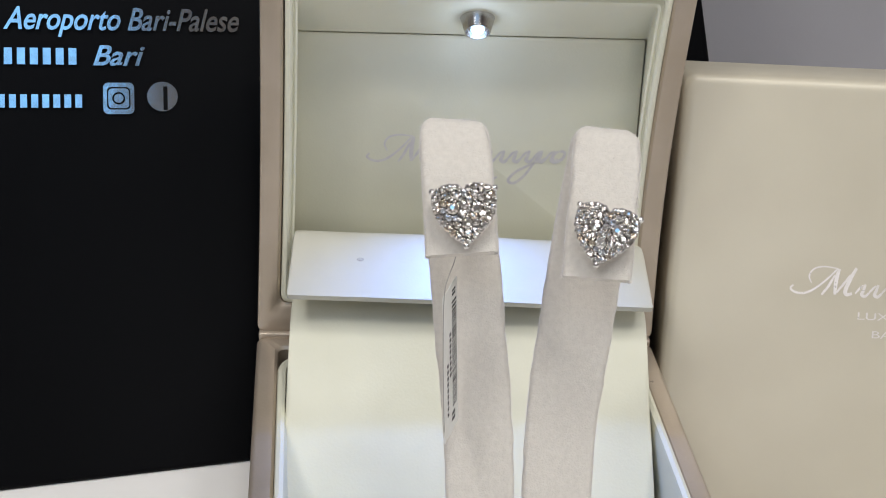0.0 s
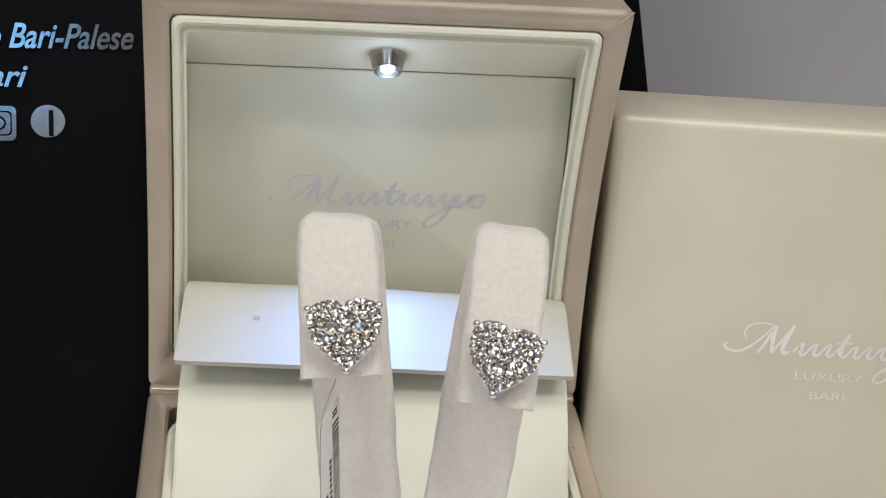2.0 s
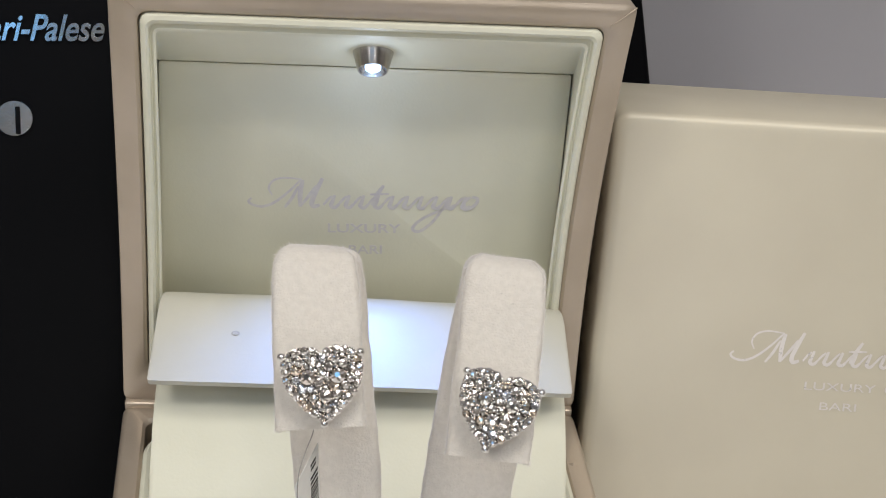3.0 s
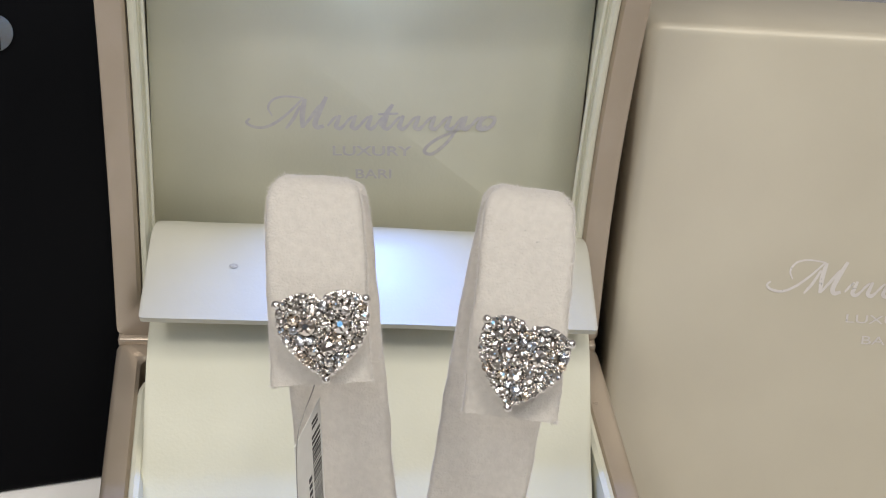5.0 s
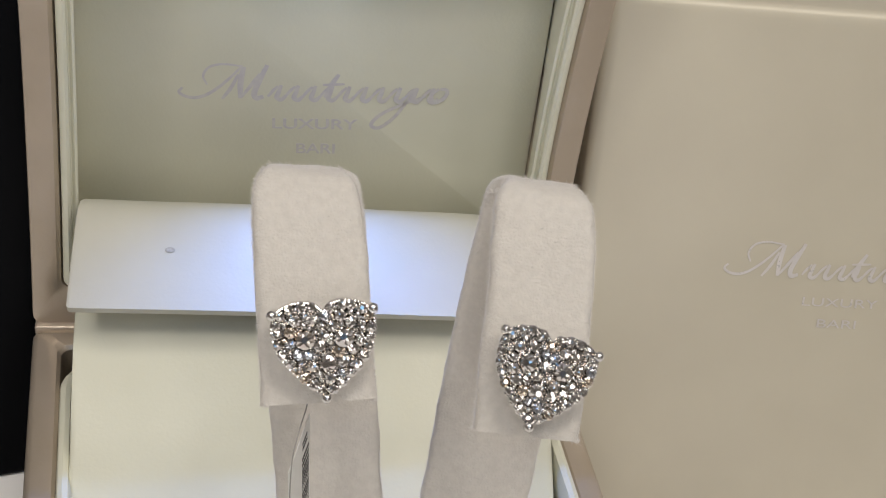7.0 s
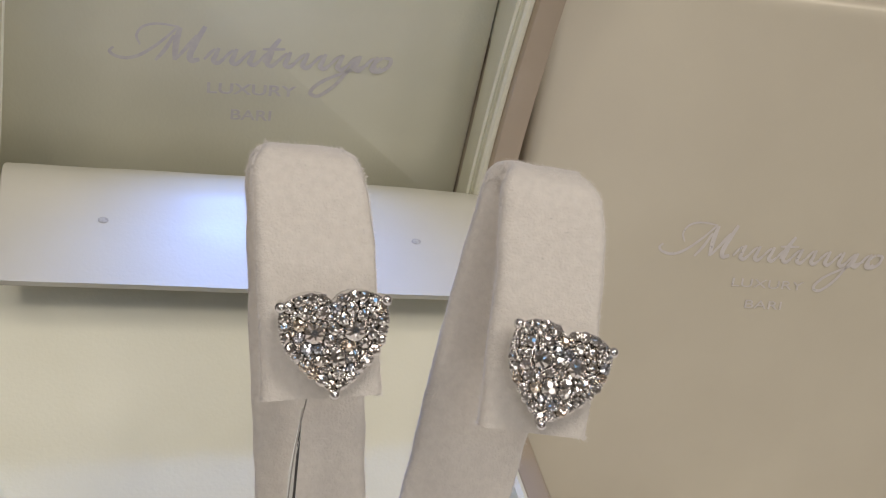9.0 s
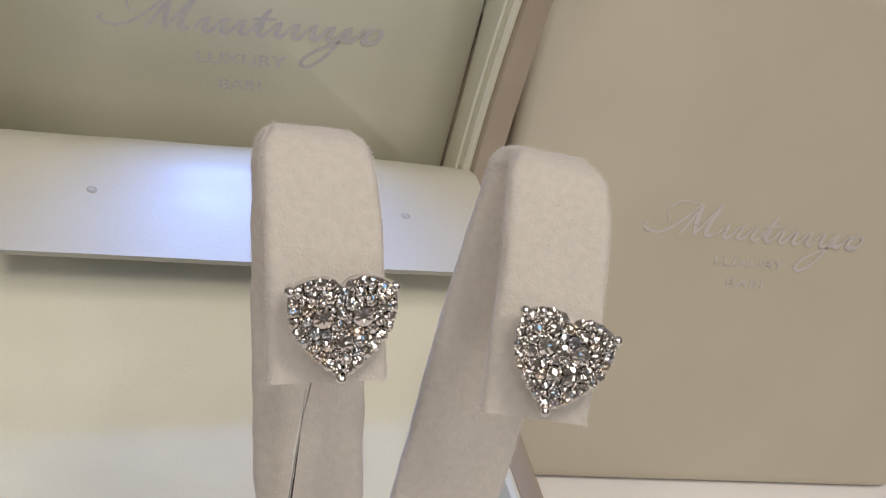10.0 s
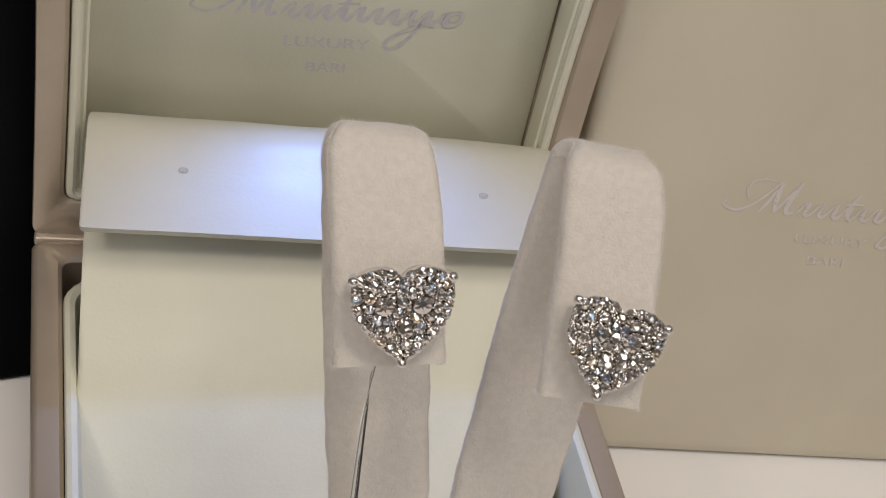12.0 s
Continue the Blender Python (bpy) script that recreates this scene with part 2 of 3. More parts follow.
def script_mark(width, weight):
    """A plain flourish in place of a brand's script: a swung start, tall slanted strokes, a run of short ones and a looped tail."""
    k = width / 4.5
    lines = [([(0.06, 0.2), (0.0, 0.12), (0.1, 0.04), (0.3, 0.02), (0.52, 0.12), (0.78, 0.34), (1.02, 0.6)], 0.8),
             ([(0.46, 0.26), (0.4, 0.42), (0.5, 0.58), (0.72, 0.64), (1.04, 0.61)], 0.6),
             ([(0.7, 0.0), (0.84, 0.2), (0.97, 0.46)], 0.9), ([(1.06, 0.6), (1.02, 0.42), (1.0, 0.24), (1.0, 0.02)], 1.4),
             ([(1.03, 0.06), (1.2, 0.3), (1.32, 0.48)], 0.9), ([(1.44, 0.64), (1.33, 0.4), (1.23, 0.14), (1.26, 0.03), (1.38, 0.06)], 1.4),
             ([(2.62, 0.5), (2.5, 0.3), (2.4, 0.06)], 1.2), ([(2.36, 0.3), (2.72, 0.32)], 0.7),
             ([(3.92, 0.26), (3.78, 0.0), (3.58, -0.3), (3.34, -0.5), (3.2, -0.44), (3.36, -0.24), (3.72, -0.04), (4.1, 0.12)], 0.9)]
    for n in range(10):
        x = 1.5 + n * 0.285
        lines.append(([(x - 0.05, 0.06), (x + 0.04, 0.18), (x + 0.12, 0.26)], 0.75))
        lines.append(([(x + 0.17, 0.28), (x + 0.13, 0.15), (x + 0.1, 0.05), (x + 0.17, 0.01), (x + 0.25, 0.08)], 1.15))
    lines.append(([(4.32, 0.27), (4.2, 0.15), (4.26, 0.01), (4.42, 0.1), (4.46, 0.24), (4.34, 0.27)], 1.0))
    strokes = []
    for n, (line, w) in enumerate(lines):
        run = smooth_line([(x * k, y * k, 0) for x, y in line], 8)
        bm = ribbon([(q.x, q.y) for q in run], lambda t, w=w: weight * k * w * (0.75 + 0.35 * math.sin(math.pi * t)))
        bmesh.ops.translate(bm, verts=bm.verts, vec=(-width / 2, 0, 0.0003 * n))
        strokes.append(bm)
    return strokes


def bar_row(m, x0, x1, y, h, count, mat, parent, label, z=0.012, fill=0.62):
    """A row of small plain bars in place of writing, each a part of its own."""
    step = (x1 - x0) / count
    for i in range(count):
        part("print_bar", placed(box_bm(x0 + i * step, x0 + (i + fill) * step, y, y + h, 0, z), m), mat, parent, label, smooth=False)


# ---------------------------------------------------------------- the setting
def setting(name, bm, mat, label):
    return tagged(part(name, bm, mat), label, name.split("_")[0], kind="structure")


tabletop = setting("table_surface", box_bm(-70, 70, -60, 18.7, -3, 0, 0.3), TABLE, "smooth off-white tabletop under the boxes and bag")
setting("wall_back", box_bm(-150, 150, 18.7, 24, -75, 190), GREY, "plain grey painted panel behind the display")
setting("wall_left", box_bm(-154, -150, -200, 24, -75, 190), ROOM, "plain warm room wall")
setting("wall_right", box_bm(150, 154, -200, 24, -75, 190), ROOM, "plain warm room wall")
setting("wall_front", box_bm(-154, 154, -204, -200, -75, 190), ROOM, "plain warm room wall")
setting("ceiling", box_bm(-154, 154, -204, 24, 190, 194), ROOM, "plain pale ceiling")
setting("floor", box_bm(-154, 154, -204, 24, -79, -75), ROOM, "plain room floor")

# ---------------------------------------------------------------- black bag behind the boxes
BAG_YAW, BAG_LEAN = radians(12.0), radians(36)
bag_x = Vector((math.cos(BAG_YAW), math.sin(BAG_YAW), 0))
bag_up = Vector((-math.sin(BAG_YAW) * math.sin(BAG_LEAN), math.cos(BAG_YAW) * math.sin(BAG_LEAN), math.cos(BAG_LEAN)))
BAG = plane_frame((-5.1, -0.22, 0.03), bag_x, bag_up)


def paper_bag():
    bag = thing("paper_bag", (-4, 2, 0), "black matte paper shopping bag with silver lettering, leaning back", "shopping bag")
    body = box_bm(-11.5, 13.0, 0.05, 28.6, -1.6, 0, 0.12)
    for v in body.verts:
        v.co.z += 0.12 * math.sin(v.co.y * 0.2) * (v.co.y / 28.6)
    part("body", placed(body, BAG), BLACK_PAPER, bag)
    lift = Matrix.Translation((-4.7, 10.67, 0.05)) @ pose(0, 0, 0, 0, 0, -3.8) @ Matrix.Translation((4.7, -10.6, 0))

    def words(name, bm, x, y, label):
        part(name, placed(bm, BAG @ lift @ Matrix.Translation((x, y, 0))), FOIL, bag, label, smooth=False)
    words("lettering", fit_width(lettering("Aeroporto Bari-Palese", 0.56, 0.32, 0.012), 5.5), -4.72, 10.72, "silver foil italic lettering")
    bar_row(BAG @ lift, -5.0, -2.95, 9.86, 0.4, 7, FOIL, bag, "silver foil bar")
    words("lettering", fit_width(lettering("Bari", 0.5, 0.32, 0.012), 1.2), -2.68, 9.86, "silver foil italic lettering")
    bar_row(BAG @ lift, -5.1, -2.85, 8.82, 0.32, 9, FOIL, bag, "silver foil bar")
    square = joined(loft([[(x, y, 0) for x, y in rounded_rect(-0.36, 0.36, -0.38, 0.38, 0.12)], [(x, y, 0.012) for x, y in rounded_rect(-0.36, 0.36, -0.38, 0.38, 0.12)]]))
    words("icon", square, -2.1, 9.05, "silver foil rounded square")
    disc = bmesh.new()
    bmesh.ops.create_cone(disc, cap_ends=True, segments=40, radius1=0.36, radius2=0.36, depth=0.012)
    words("icon", disc, -1.08, 9.1, "silver foil disc")

    def ink(name, bm, x, y):
        part(name, placed(bm, BAG @ lift @ Matrix.Translation((x, y, 0.014))), BLACK_PAPER, bag, "black figure on the foil", smooth=False)
    for r0, r1 in ((0.11, 0.15),):
        ring = loft([[(r * math.cos(a), r * math.sin(a), z) for a in [2 * math.pi * k / 32 for k in range(32)]] for r, z in ((r0, 0), (r0, 0.01), (r1, 0.01), (r1, 0), (r0, 0))], False, False)
        ink("icon_ring", ring, -2.1, 9.05)
    outline = [rounded_rect(-h, h, -h, h, 0.09) for h in (0.24, 0.27)]
    ink("icon_frame", loft([[(x, y, z) for x, y in outline[i]] for i, z in ((0, 0), (0, 0.01), (1, 0.01), (1, 0), (0, 0))], False, False), -2.1, 9.05)
    ink("icon_bar", box_bm(0.0, 0.1, -0.33, 0.24, 0, 0.01), -1.06, 9.1)
    return bag


paper_bag()

# ---------------------------------------------------------------- open jewellery box
HINGE, LEAN = Vector((0.0, 0.25, 3.45)), radians(7.0)
lid_up = Vector((0, math.sin(LEAN), math.cos(LEAN)))
lid_in = Vector((0, math.cos(LEAN), -math.sin(LEAN)))


def in_lid(x, h, d):
    return HINGE + Vector((x, 0, 0)) + lid_up * h + lid_in * d


def lid_loop(x0, x1, h0, h1, r, d, lining=False):
    """A loop round the lid, which leans a little and whose sides are drawn in at the waist; the lining's walls run straighter."""
    out = []
    for x, h in rounded_rect(x0, x1, h0, h1, r, 6, 9):
        waist = math.sin(math.pi * min(max(h / 8.5, 0), 1))
        left, right = -0.16 + 0.0345 * h + 0.04 * waist, -0.31 + 0.0286 * h - 0.15 * waist
        if lining:
            deep = min(1.0, max(0.0, d / 1.44))
            left += (-0.145 - 0.043 * (6.63 - h) - left) * deep
            right += (-0.05 - right) * deep
        side = min(1.0, max(-1.0, x / 3.6))
        out.append(in_lid(x + left * (1 - side) / 2 + right * (1 + side) / 2, h, d))
    return out


def jewellery_box():
    box = thing("jewellery_box", (0, -4, 0), "open champagne leatherette jewellery box with cream lining and lit lid", "jewellery box")
    # lid
    o = 4.56
    w = o + 0.03
    shell = loft([lid_loop(-w + 0.2, o - 0.2, 0.25, 8.3, 0.5, 2.5), lid_loop(-w + 0.05, o - 0.05, 0.08, 8.45, 0.5, 2.3),
                  lid_loop(-w, o, 0.03, 8.5, 0.4, 1.9), lid_loop(-w, o, 0.03, 8.5, 0.2, 0.1), lid_loop(-w + 0.02, o - 0.02, 0.05, 8.48, 0.18, 0.03),
                  lid_loop(-w + 0.08, o - 0.08, 0.1, 8.42, 0.16, 0.0), lid_loop(-w + 0.42, o - 0.42, 0.7, 8.1, 0.12, 0.02),
                  lid_loop(-w + 0.48, o - 0.48, 0.78, 8.03, 0.18, 0.08), lid_loop(-w + 0.48, o - 0.48, 0.78, 8.03, 0.18, 2.2)], True, True)
    lid = part("lid", shell, CHAMPAGNE, box, "champagne leatherette lid standing open")
    for side in (-1, 1):
        corners = [lid_loop(-w + e, o - e, 0.1, top, 0.02, d)[0 if side > 0 else 16] for e, top, d in ((0.03, 8.46, 0.004), (0.25, 8.26, -0.004), (0.44, 8.08, 0.012))]
        part("mitre_seam", tube(corners, 0.012, 6), CHAMPAGNE, lid)
    i = o - 0.5
    liner = loft([lid_loop(-i, i, 0.8, 8.01, 0.18, 1.9, True), lid_loop(-i, i, 0.8, 8.01, 0.18, 0.06, True), lid_loop(-i + 0.03, i - 0.03, 0.83, 7.98, 0.18, 0.01, True),
                  lid_loop(-i + 0.09, i - 0.09, 0.89, 7.91, 0.16, -0.01, True), lid_loop(-i + 0.14, i - 0.14, 0.94, 7.86, 0.14, 0.03, True),
                  lid_loop(-i + 0.16, i - 0.16, 0.96, 7.84, 0.12, 0.13, True), lid_loop(-i + 0.18, i - 0.18, 0.98, 7.8, 0.12, 0.14, True), lid_loop(-i + 0.22, i - 0.22, 1.0, 7.74, 0.11, 0.09, True),
                  lid_loop(-i + 0.26, i - 0.26, 1.0, 7.69, 0.1, 0.12, True), lid_loop(-i + 0.27, i - 0.27, 1.0, 7.64, 0.08, 0.2, True),
                  lid_loop(-3.8, 3.8, 1.0, 6.66, 0.03, 1.44, True), lid_loop(-3.8, 3.8, 1.0, 6.66, 0.03, 1.9, True)], True, True)
    part("lid_lining", liner, CREAM, lid, "cream leatherette lining with a sloped top")
    pad = loft([lid_loop(-3.766, 3.766, 1.018, 6.626, 0.05, 1.75, True), lid_loop(-3.766, 3.766, 1.018, 6.626, 0.05, 1.465, True), lid_loop(-3.7, 3.7, 1.08, 6.57, 0.05, 1.43, True)])
    part("lid_panel", pad, CREAM, lid, "padded cream panel inside the lid")
    mark_frame = plane_frame(in_lid(-0.08, 3.72, 1.425), (1, 0, 0.02), lid_up)
    for stroke in script_mark(4.5, 0.066):
        part("mark_stroke", placed(stroke, mark_frame @ Matrix.Translation((0, 0.02, 0))), PRINT, lid, "lilac-grey stroke of a script flourish", smooth=False)
    part("lettering", placed(fit_width(lettering("LUXURY", 0.2, 0.0, 0.004, 0.002), 1.44), mark_frame @ Matrix.Translation((-0.72, -0.52, 0))), PRINT, lid, "lilac-grey capitals", smooth=False)
    part("lettering", placed(fit_width(lettering("BARI", 0.2, 0.0, 0.004, 0.002), 0.66), mark_frame @ Matrix.Translation((-0.31, -1.0, 0))), PRINT, lid, "lilac-grey capitals", smooth=False)
    # diode in a steel cup
    axis = (lid_up * -0.66 + lid_in * -0.75).normalized()
    root = in_lid(0.0, 7.22, 0.78)
    turn = axis.to_track_quat("Z", "Y").to_matrix().to_4x4()
    cup_m = Matrix.Translation(root) @ turn

    def ring(r, z):
        return [(r * math.cos(a), r * math.sin(a), z) for a in [2 * math.pi * k / 40 for k in range(40)]]
    cup = loft([ring(0.38, -0.25), ring(0.38, 0.0), ring(0.365, 0.04), ring(0.275, 0.38), ring(0.262, 0.4), ring(0.245, 0.395), ring(0.23, 0.34), ring(0.2, 0.3)])
    part("diode_cup", placed(cup, cup_m), STEEL, lid, "brushed steel diode cup")
    bulb = bmesh.new()
    bmesh.ops.create_uvsphere(bulb, u_segments=20, v_segments=12, radius=0.145)
    bmesh.ops.scale(bulb, verts=bulb.verts, vec=(1, 1, 0.55))
    part("diode", placed(bulb, cup_m @ Matrix.Translation((0, 0, 0.33))), lens_mat, lid, "glowing cold white diode")
    lamp = new("diode_light", diode_light)
    place = root + axis * 0.7
    new("diode_spill", diode_spill).location = (root + axis * 0.75) * CM
    lamp.matrix_world = look(place * CM, (place + Vector((0, -0.83, -0.56))) * CM)
    # base
    def base_loop(inset, z, r, back=0.0):
        return [(x - 0.24 - 0.082 * (y - 0.15), y, z) for x, y in rounded_rect(-4.5 + inset, 4.5 - inset, -8.4 + inset, 0.28 - inset - back, r, 6)]
    tub = loft([base_loop(0.15, 0.0, 0.3), base_loop(0.02, 0.1, 0.35), base_loop(0.0, 0.3, 0.35), base_loop(0.0, 3.28, 0.18), base_loop(0.04, 3.37, 0.17),
                base_loop(0.12, 3.42, 0.16), base_loop(0.42, 3.42, 0.2), base_loop(0.48, 3.36, 0.18), base_loop(0.48, 0.3, 0.18)])
    base = part("base", tub, CHAMPAGNE, box, "champagne leatherette box base")
    strip = box_bm(-4.7, 4.2, 0.14, 0.62, 3.33, 3.54, 0.05)
    part("hinge_strip", strip, CHAMPAGNE, box, "champagne leatherette hinge strip")
    rim = loft([base_loop(0.5, 0.32, 0.5, 0.5), base_loop(0.5, 3.5, 0.5, 0.5), base_loop(0.53, 3.58, 0.5, 0.5), base_loop(0.6, 3.62, 0.45, 0.5), base_loop(0.68, 3.58, 0.4, 0.5),
                base_loop(0.72, 3.45, 0.35, 0.5), base_loop(0.76, 0.5, 0.3, 0.5)])
    part("base_lining", rim, CREAM, base, "cream leatherette lining of the base")
    slope = smooth_line([(0, -0.35, 4.78), (0, -0.98, 4.76), (0, -2.0, 4.0), (0, -4.05, 2.36), (0, -6.0, 0.85)], 8)
    part("cushion", slab(sheet_profile([(p.y, p.z) for p in slope], 0.3), -3.8, 3.72, 0.1), CREAM, base, "sloping cream padded cushion")
    tab = smooth_line([(0, 1.55, 4.7), (0, 1.0, 5.5), (0, 0.25, 6.06), (0, -0.6, 5.9), (0, -1.58, 5.6)], 8)
    tab_bm = slab(sheet_profile([(p.y, p.z) for p in reversed(tab)], -0.14), -3.82, 3.74, 0.05)
    for k in range(15):
        bmesh.ops.bisect_plane(tab_bm, geom=tab_bm.verts[:] + tab_bm.edges[:] + tab_bm.faces[:], plane_co=(-3.5 + 0.5 * k, 0, 0), plane_no=(1, 0, 0))
    for v in tab_bm.verts:
        s = min(1.0, max(0.0, (v.co.y + 1.6) / 2))
        v.co.z -= (0.02 + 0.008 * s) * v.co.x + 0.05 + 0.12 * s
        v.co.z += 0.05 * s * (1 - (v.co.x / 3.8) ** 2) + 0.025 * noise.noise(Vector((v.co.x * 0.9, v.co.y * 0.7, 3.0)))
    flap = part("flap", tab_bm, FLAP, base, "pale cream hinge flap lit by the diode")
    for x, y, z in ((-2.36, -0.6, 6.015), (2.36, -0.7, 5.885)):
        mark = bmesh.new()
        bmesh.ops.create_uvsphere(mark, u_segments=12, v_segments=8, radius=0.07)
        bmesh.ops.scale(mark, verts=mark.verts, vec=(1.1, 0.75, 0.1))
        part("rivet", placed(mark, Matrix.Translation((x, y, z)) @ pose(0, 0, 0, 15)), DOT, flap, "small worn mark")
    return box


jewellery_box()


# ---------------------------------------------------------------- closed box leaning beside it
def closed_box():
    box = thing("presentation_box", (9.2, -1.9, 0), "closed pale gold leatherette presentation box with foil mark, leaning back", "jewellery box")
    lean, h = radians(25.0), 10.02
    yaw = Matrix.Rotation(radians(-3.0), 4, "Z")
    base = Matrix.Translation((9.2, -1.9, 0.0)) @ yaw
    up = Vector((0.02, math.sin(lean), math.cos(lean)))

    def loop(inset, back, r=0.3):
        out = []
        for x, s in rounded_rect(-4.94 + inset, 4.85 - inset, 0.06 + inset, h - inset, r, 6):
            p = Vector((x, 0, 0)) + up * s
            p += Vector((0, math.cos(radians(16)), -math.sin(radians(16)) * s / h)) * back
            p.z = max(p.z, 0.0)
            out.append(base @ p)
        return out
    part("body", loft([loop(0.27, 0.0), loop(0.12, 0.02), loop(0.035, 0.08), loop(0.0, 0.18), loop(0.0, 2.7), loop(0.15, 2.95)]), GOLDEN, box)
    face = base @ plane_frame(up * 5.25 + Vector((0, -0.01, 0)), (1, 0, 0.0), up)
    for stroke in script_mark(4.5, 0.058):
        part("mark_stroke", placed(stroke, face @ Matrix.Translation((0.08, -0.02, 0))), FOIL_PALE, box, "pale foil stroke of a script flourish", smooth=False)
    part("lettering", placed(fit_width(lettering("LUXURY", 0.17, 0.0, 0.0, 0.002), 1.44), face @ Matrix.Translation((-0.62, -0.54, 0))), FOIL_PALE, box, "pale foil capitals", smooth=False)
    part("lettering", placed(fit_width(lettering("BARI", 0.17, 0.0, 0.0, 0.002), 0.74), face @ Matrix.Translation((-0.27, -0.95, 0))), FOIL_PALE, box, "pale foil capitals", smooth=False)
    return box


closed_box()


# ---------------------------------------------------------------- velvet earring stand
def band(centres, wides, half, thick, widths):
    """A soft strip along a line; wides gives the direction across it, row by row."""
    pts = [Vector(p) for p in centres]
    loops = []
    for i, p in enumerate(pts):
        d = (pts[min(i + 1, len(pts) - 1)] - pts[max(i - 1, 0)]).normalized()
        w = (wides[i] - d * wides[i].dot(d)).normalized()
        n = d.cross(w)
        loop = []
        wide = half * widths(i / (len(pts) - 1))
        for a, b in rounded_rect(-wide, wide, -thick / 2, thick / 2, thick * 0.46, 5, 2):
            q = p + w * a + n * b
            q += 0.02 * noise.noise_vector(q * 3.0) + 0.007 * noise.noise_vector(q * 17.0)
            loop.append(q)
        loops.append(loop)
    return loft(loops)


def finger(name, stand, line, yaw_top, half, swell):
    pts = smooth_line(line, 16)
    wides = []
    for i in range(len(pts)):
        s = i / (len(pts) - 1)
        a = radians(yaw_top) * max(0.0, 1 - 0.8 * s)
        wides.append(Vector((math.cos(a), math.sin(a), 0)))
    def widths(s):
        """Slightly narrower, rounded shoulders at the fold, and a wider stem under it."""
        return 1.0 + swell * math.exp(-((s - 0.68) / 0.2) ** 2) - 0.05 * math.exp(-((s - 0.35) / 0.09) ** 4) - 0.2 * math.exp(-((s - 0.36) / 0.042) ** 2)
    ob = part(name, band(pts, wides, half, 0.24, widths), VELVET, stand)
    rng = random.Random(len(pts) + int(half * 1000))
    bm = bmesh.new()
    last = int(len(pts) * 0.8)
    for _ in range(18000):
        i = rng.randrange(1, last)
        d = (pts[i + 1] - pts[i - 1]).normalized()
        w = (wides[i] - d * wides[i].dot(d)).normalized()
        n = d.cross(w)
        p = pts[i].lerp(pts[i + 1], rng.random())
        if rng.random() < 0.45:
            side = rng.choice((-1, 1))
            root, out = p + w * side * (half * widths(i / (len(pts) - 1)) - 0.015) + n * rng.uniform(-0.08, 0.08), w * side
        else:
            side = rng.choice((-1, 1))
            root, out = p + w * rng.uniform(-0.9, 0.9) * half * widths(i / (len(pts) - 1)) + n * side * 0.115, n * side
        way = (out + Vector((rng.gauss(0, 0.7), rng.gauss(0, 0.7), rng.gauss(0, 0.7)))).normalized()
        across = way.orthogonal().normalized() * 0.002
        tip = root + way * rng.uniform(0.018, 0.05)
        bm.faces.new([bm.verts.new(q) for q in (root - across, root + across, tip)])
    # the frayed cut edge under the earring
    d = (pts[1] - pts[0]).normalized()
    w = (wides[0] - d * wides[0].dot(d)).normalized()
    n = d.cross(w)
    for k in range(900):
        corner = k % 3 == 0
        at = rng.choice((-1, 1)) * rng.uniform(0.86, 0.99) if corner else rng.uniform(-0.97, 0.97)
        root = pts[0] + w * at * half + n * rng.uniform(-0.09, 0.09) + d * rng.uniform(0.0, 0.03)
        way = (w * (0.8 * at if corner else 0.0) - d * 0.8 + Vector((rng.gauss(0, 0.6), rng.gauss(0, 0.6), rng.gauss(0, 0.6)))).normalized()
        across = way.orthogonal().normalized() * 0.0022
        tip = root + way * rng.uniform(0.02, 0.075 if corner else 0.04)
        bm.faces.new([bm.verts.new(q) for q in (root - across, root + across, tip)])
    tagged(part("velvet_nap", bm, FIBRE, ob, "short velvet fibres"), kind="stuff")
    for _ in range(4):
        i = rng.randrange(2, int(len(pts) * 0.6))
        d = (pts[i + 1] - pts[i - 1]).normalized()
        w = (wides[i] - d * wides[i].dot(d)).normalized()
        n = d.cross(w)
        n = n if n.y < 0 else -n
        root = pts[i] + w * rng.uniform(-0.8, 0.8) * half + n * 0.125
        bend = Vector((rng.uniform(-1, 1), rng.uniform(-0.4, 0.1), rng.uniform(-1, 1))).normalized() * rng.uniform(0.03, 0.08)
        part("lint", tube([root, root + bend * 0.5 + n * 0.012, root + bend], 0.0015, 5), LINT, ob, "stray dark lint fibre")
    return ob


def earring_stand():
    stand = thing("earring_stand", (0.5, -11.2, 0), "two-fingered off-white velvet earring display stand", "earring stand")
    finger("finger", stand, [(-0.55, -7.46, 10.33), (-0.6, -6.98, 10.86), (-0.65, -6.42, 11.32), (-0.69, -5.85, 11.58), (-0.68, -5.5, 11.4), (-0.61, -5.6, 11.0),
                   (-0.5, -6.1, 10.0), (-0.33, -6.9, 8.5), (-0.16, -7.65, 7.0), (0.0, -9.4, 3.5), (-0.02, -11.0, 0.35)], -5, 0.53, 0.06)
    finger("finger", stand, [(1.42, -7.68, 10.1), (1.5, -7.15, 10.72), (1.59, -6.5, 11.25), (1.65, -5.95, 11.52), (1.71, -5.55, 11.35), (1.68, -5.6, 11.0),
                   (1.53, -6.1, 10.0), (1.32, -6.85, 8.5), (1.14, -7.6, 7.0), (1.08, -9.4, 3.5), (1.08, -11.0, 0.35)], -17, 0.51, 0.15)
    part("foot", box_bm(-1.4, 2.4, -12.6, -9.9, 0, 0.5, 0.15), VELVET, stand)
    return stand


earring_stand()


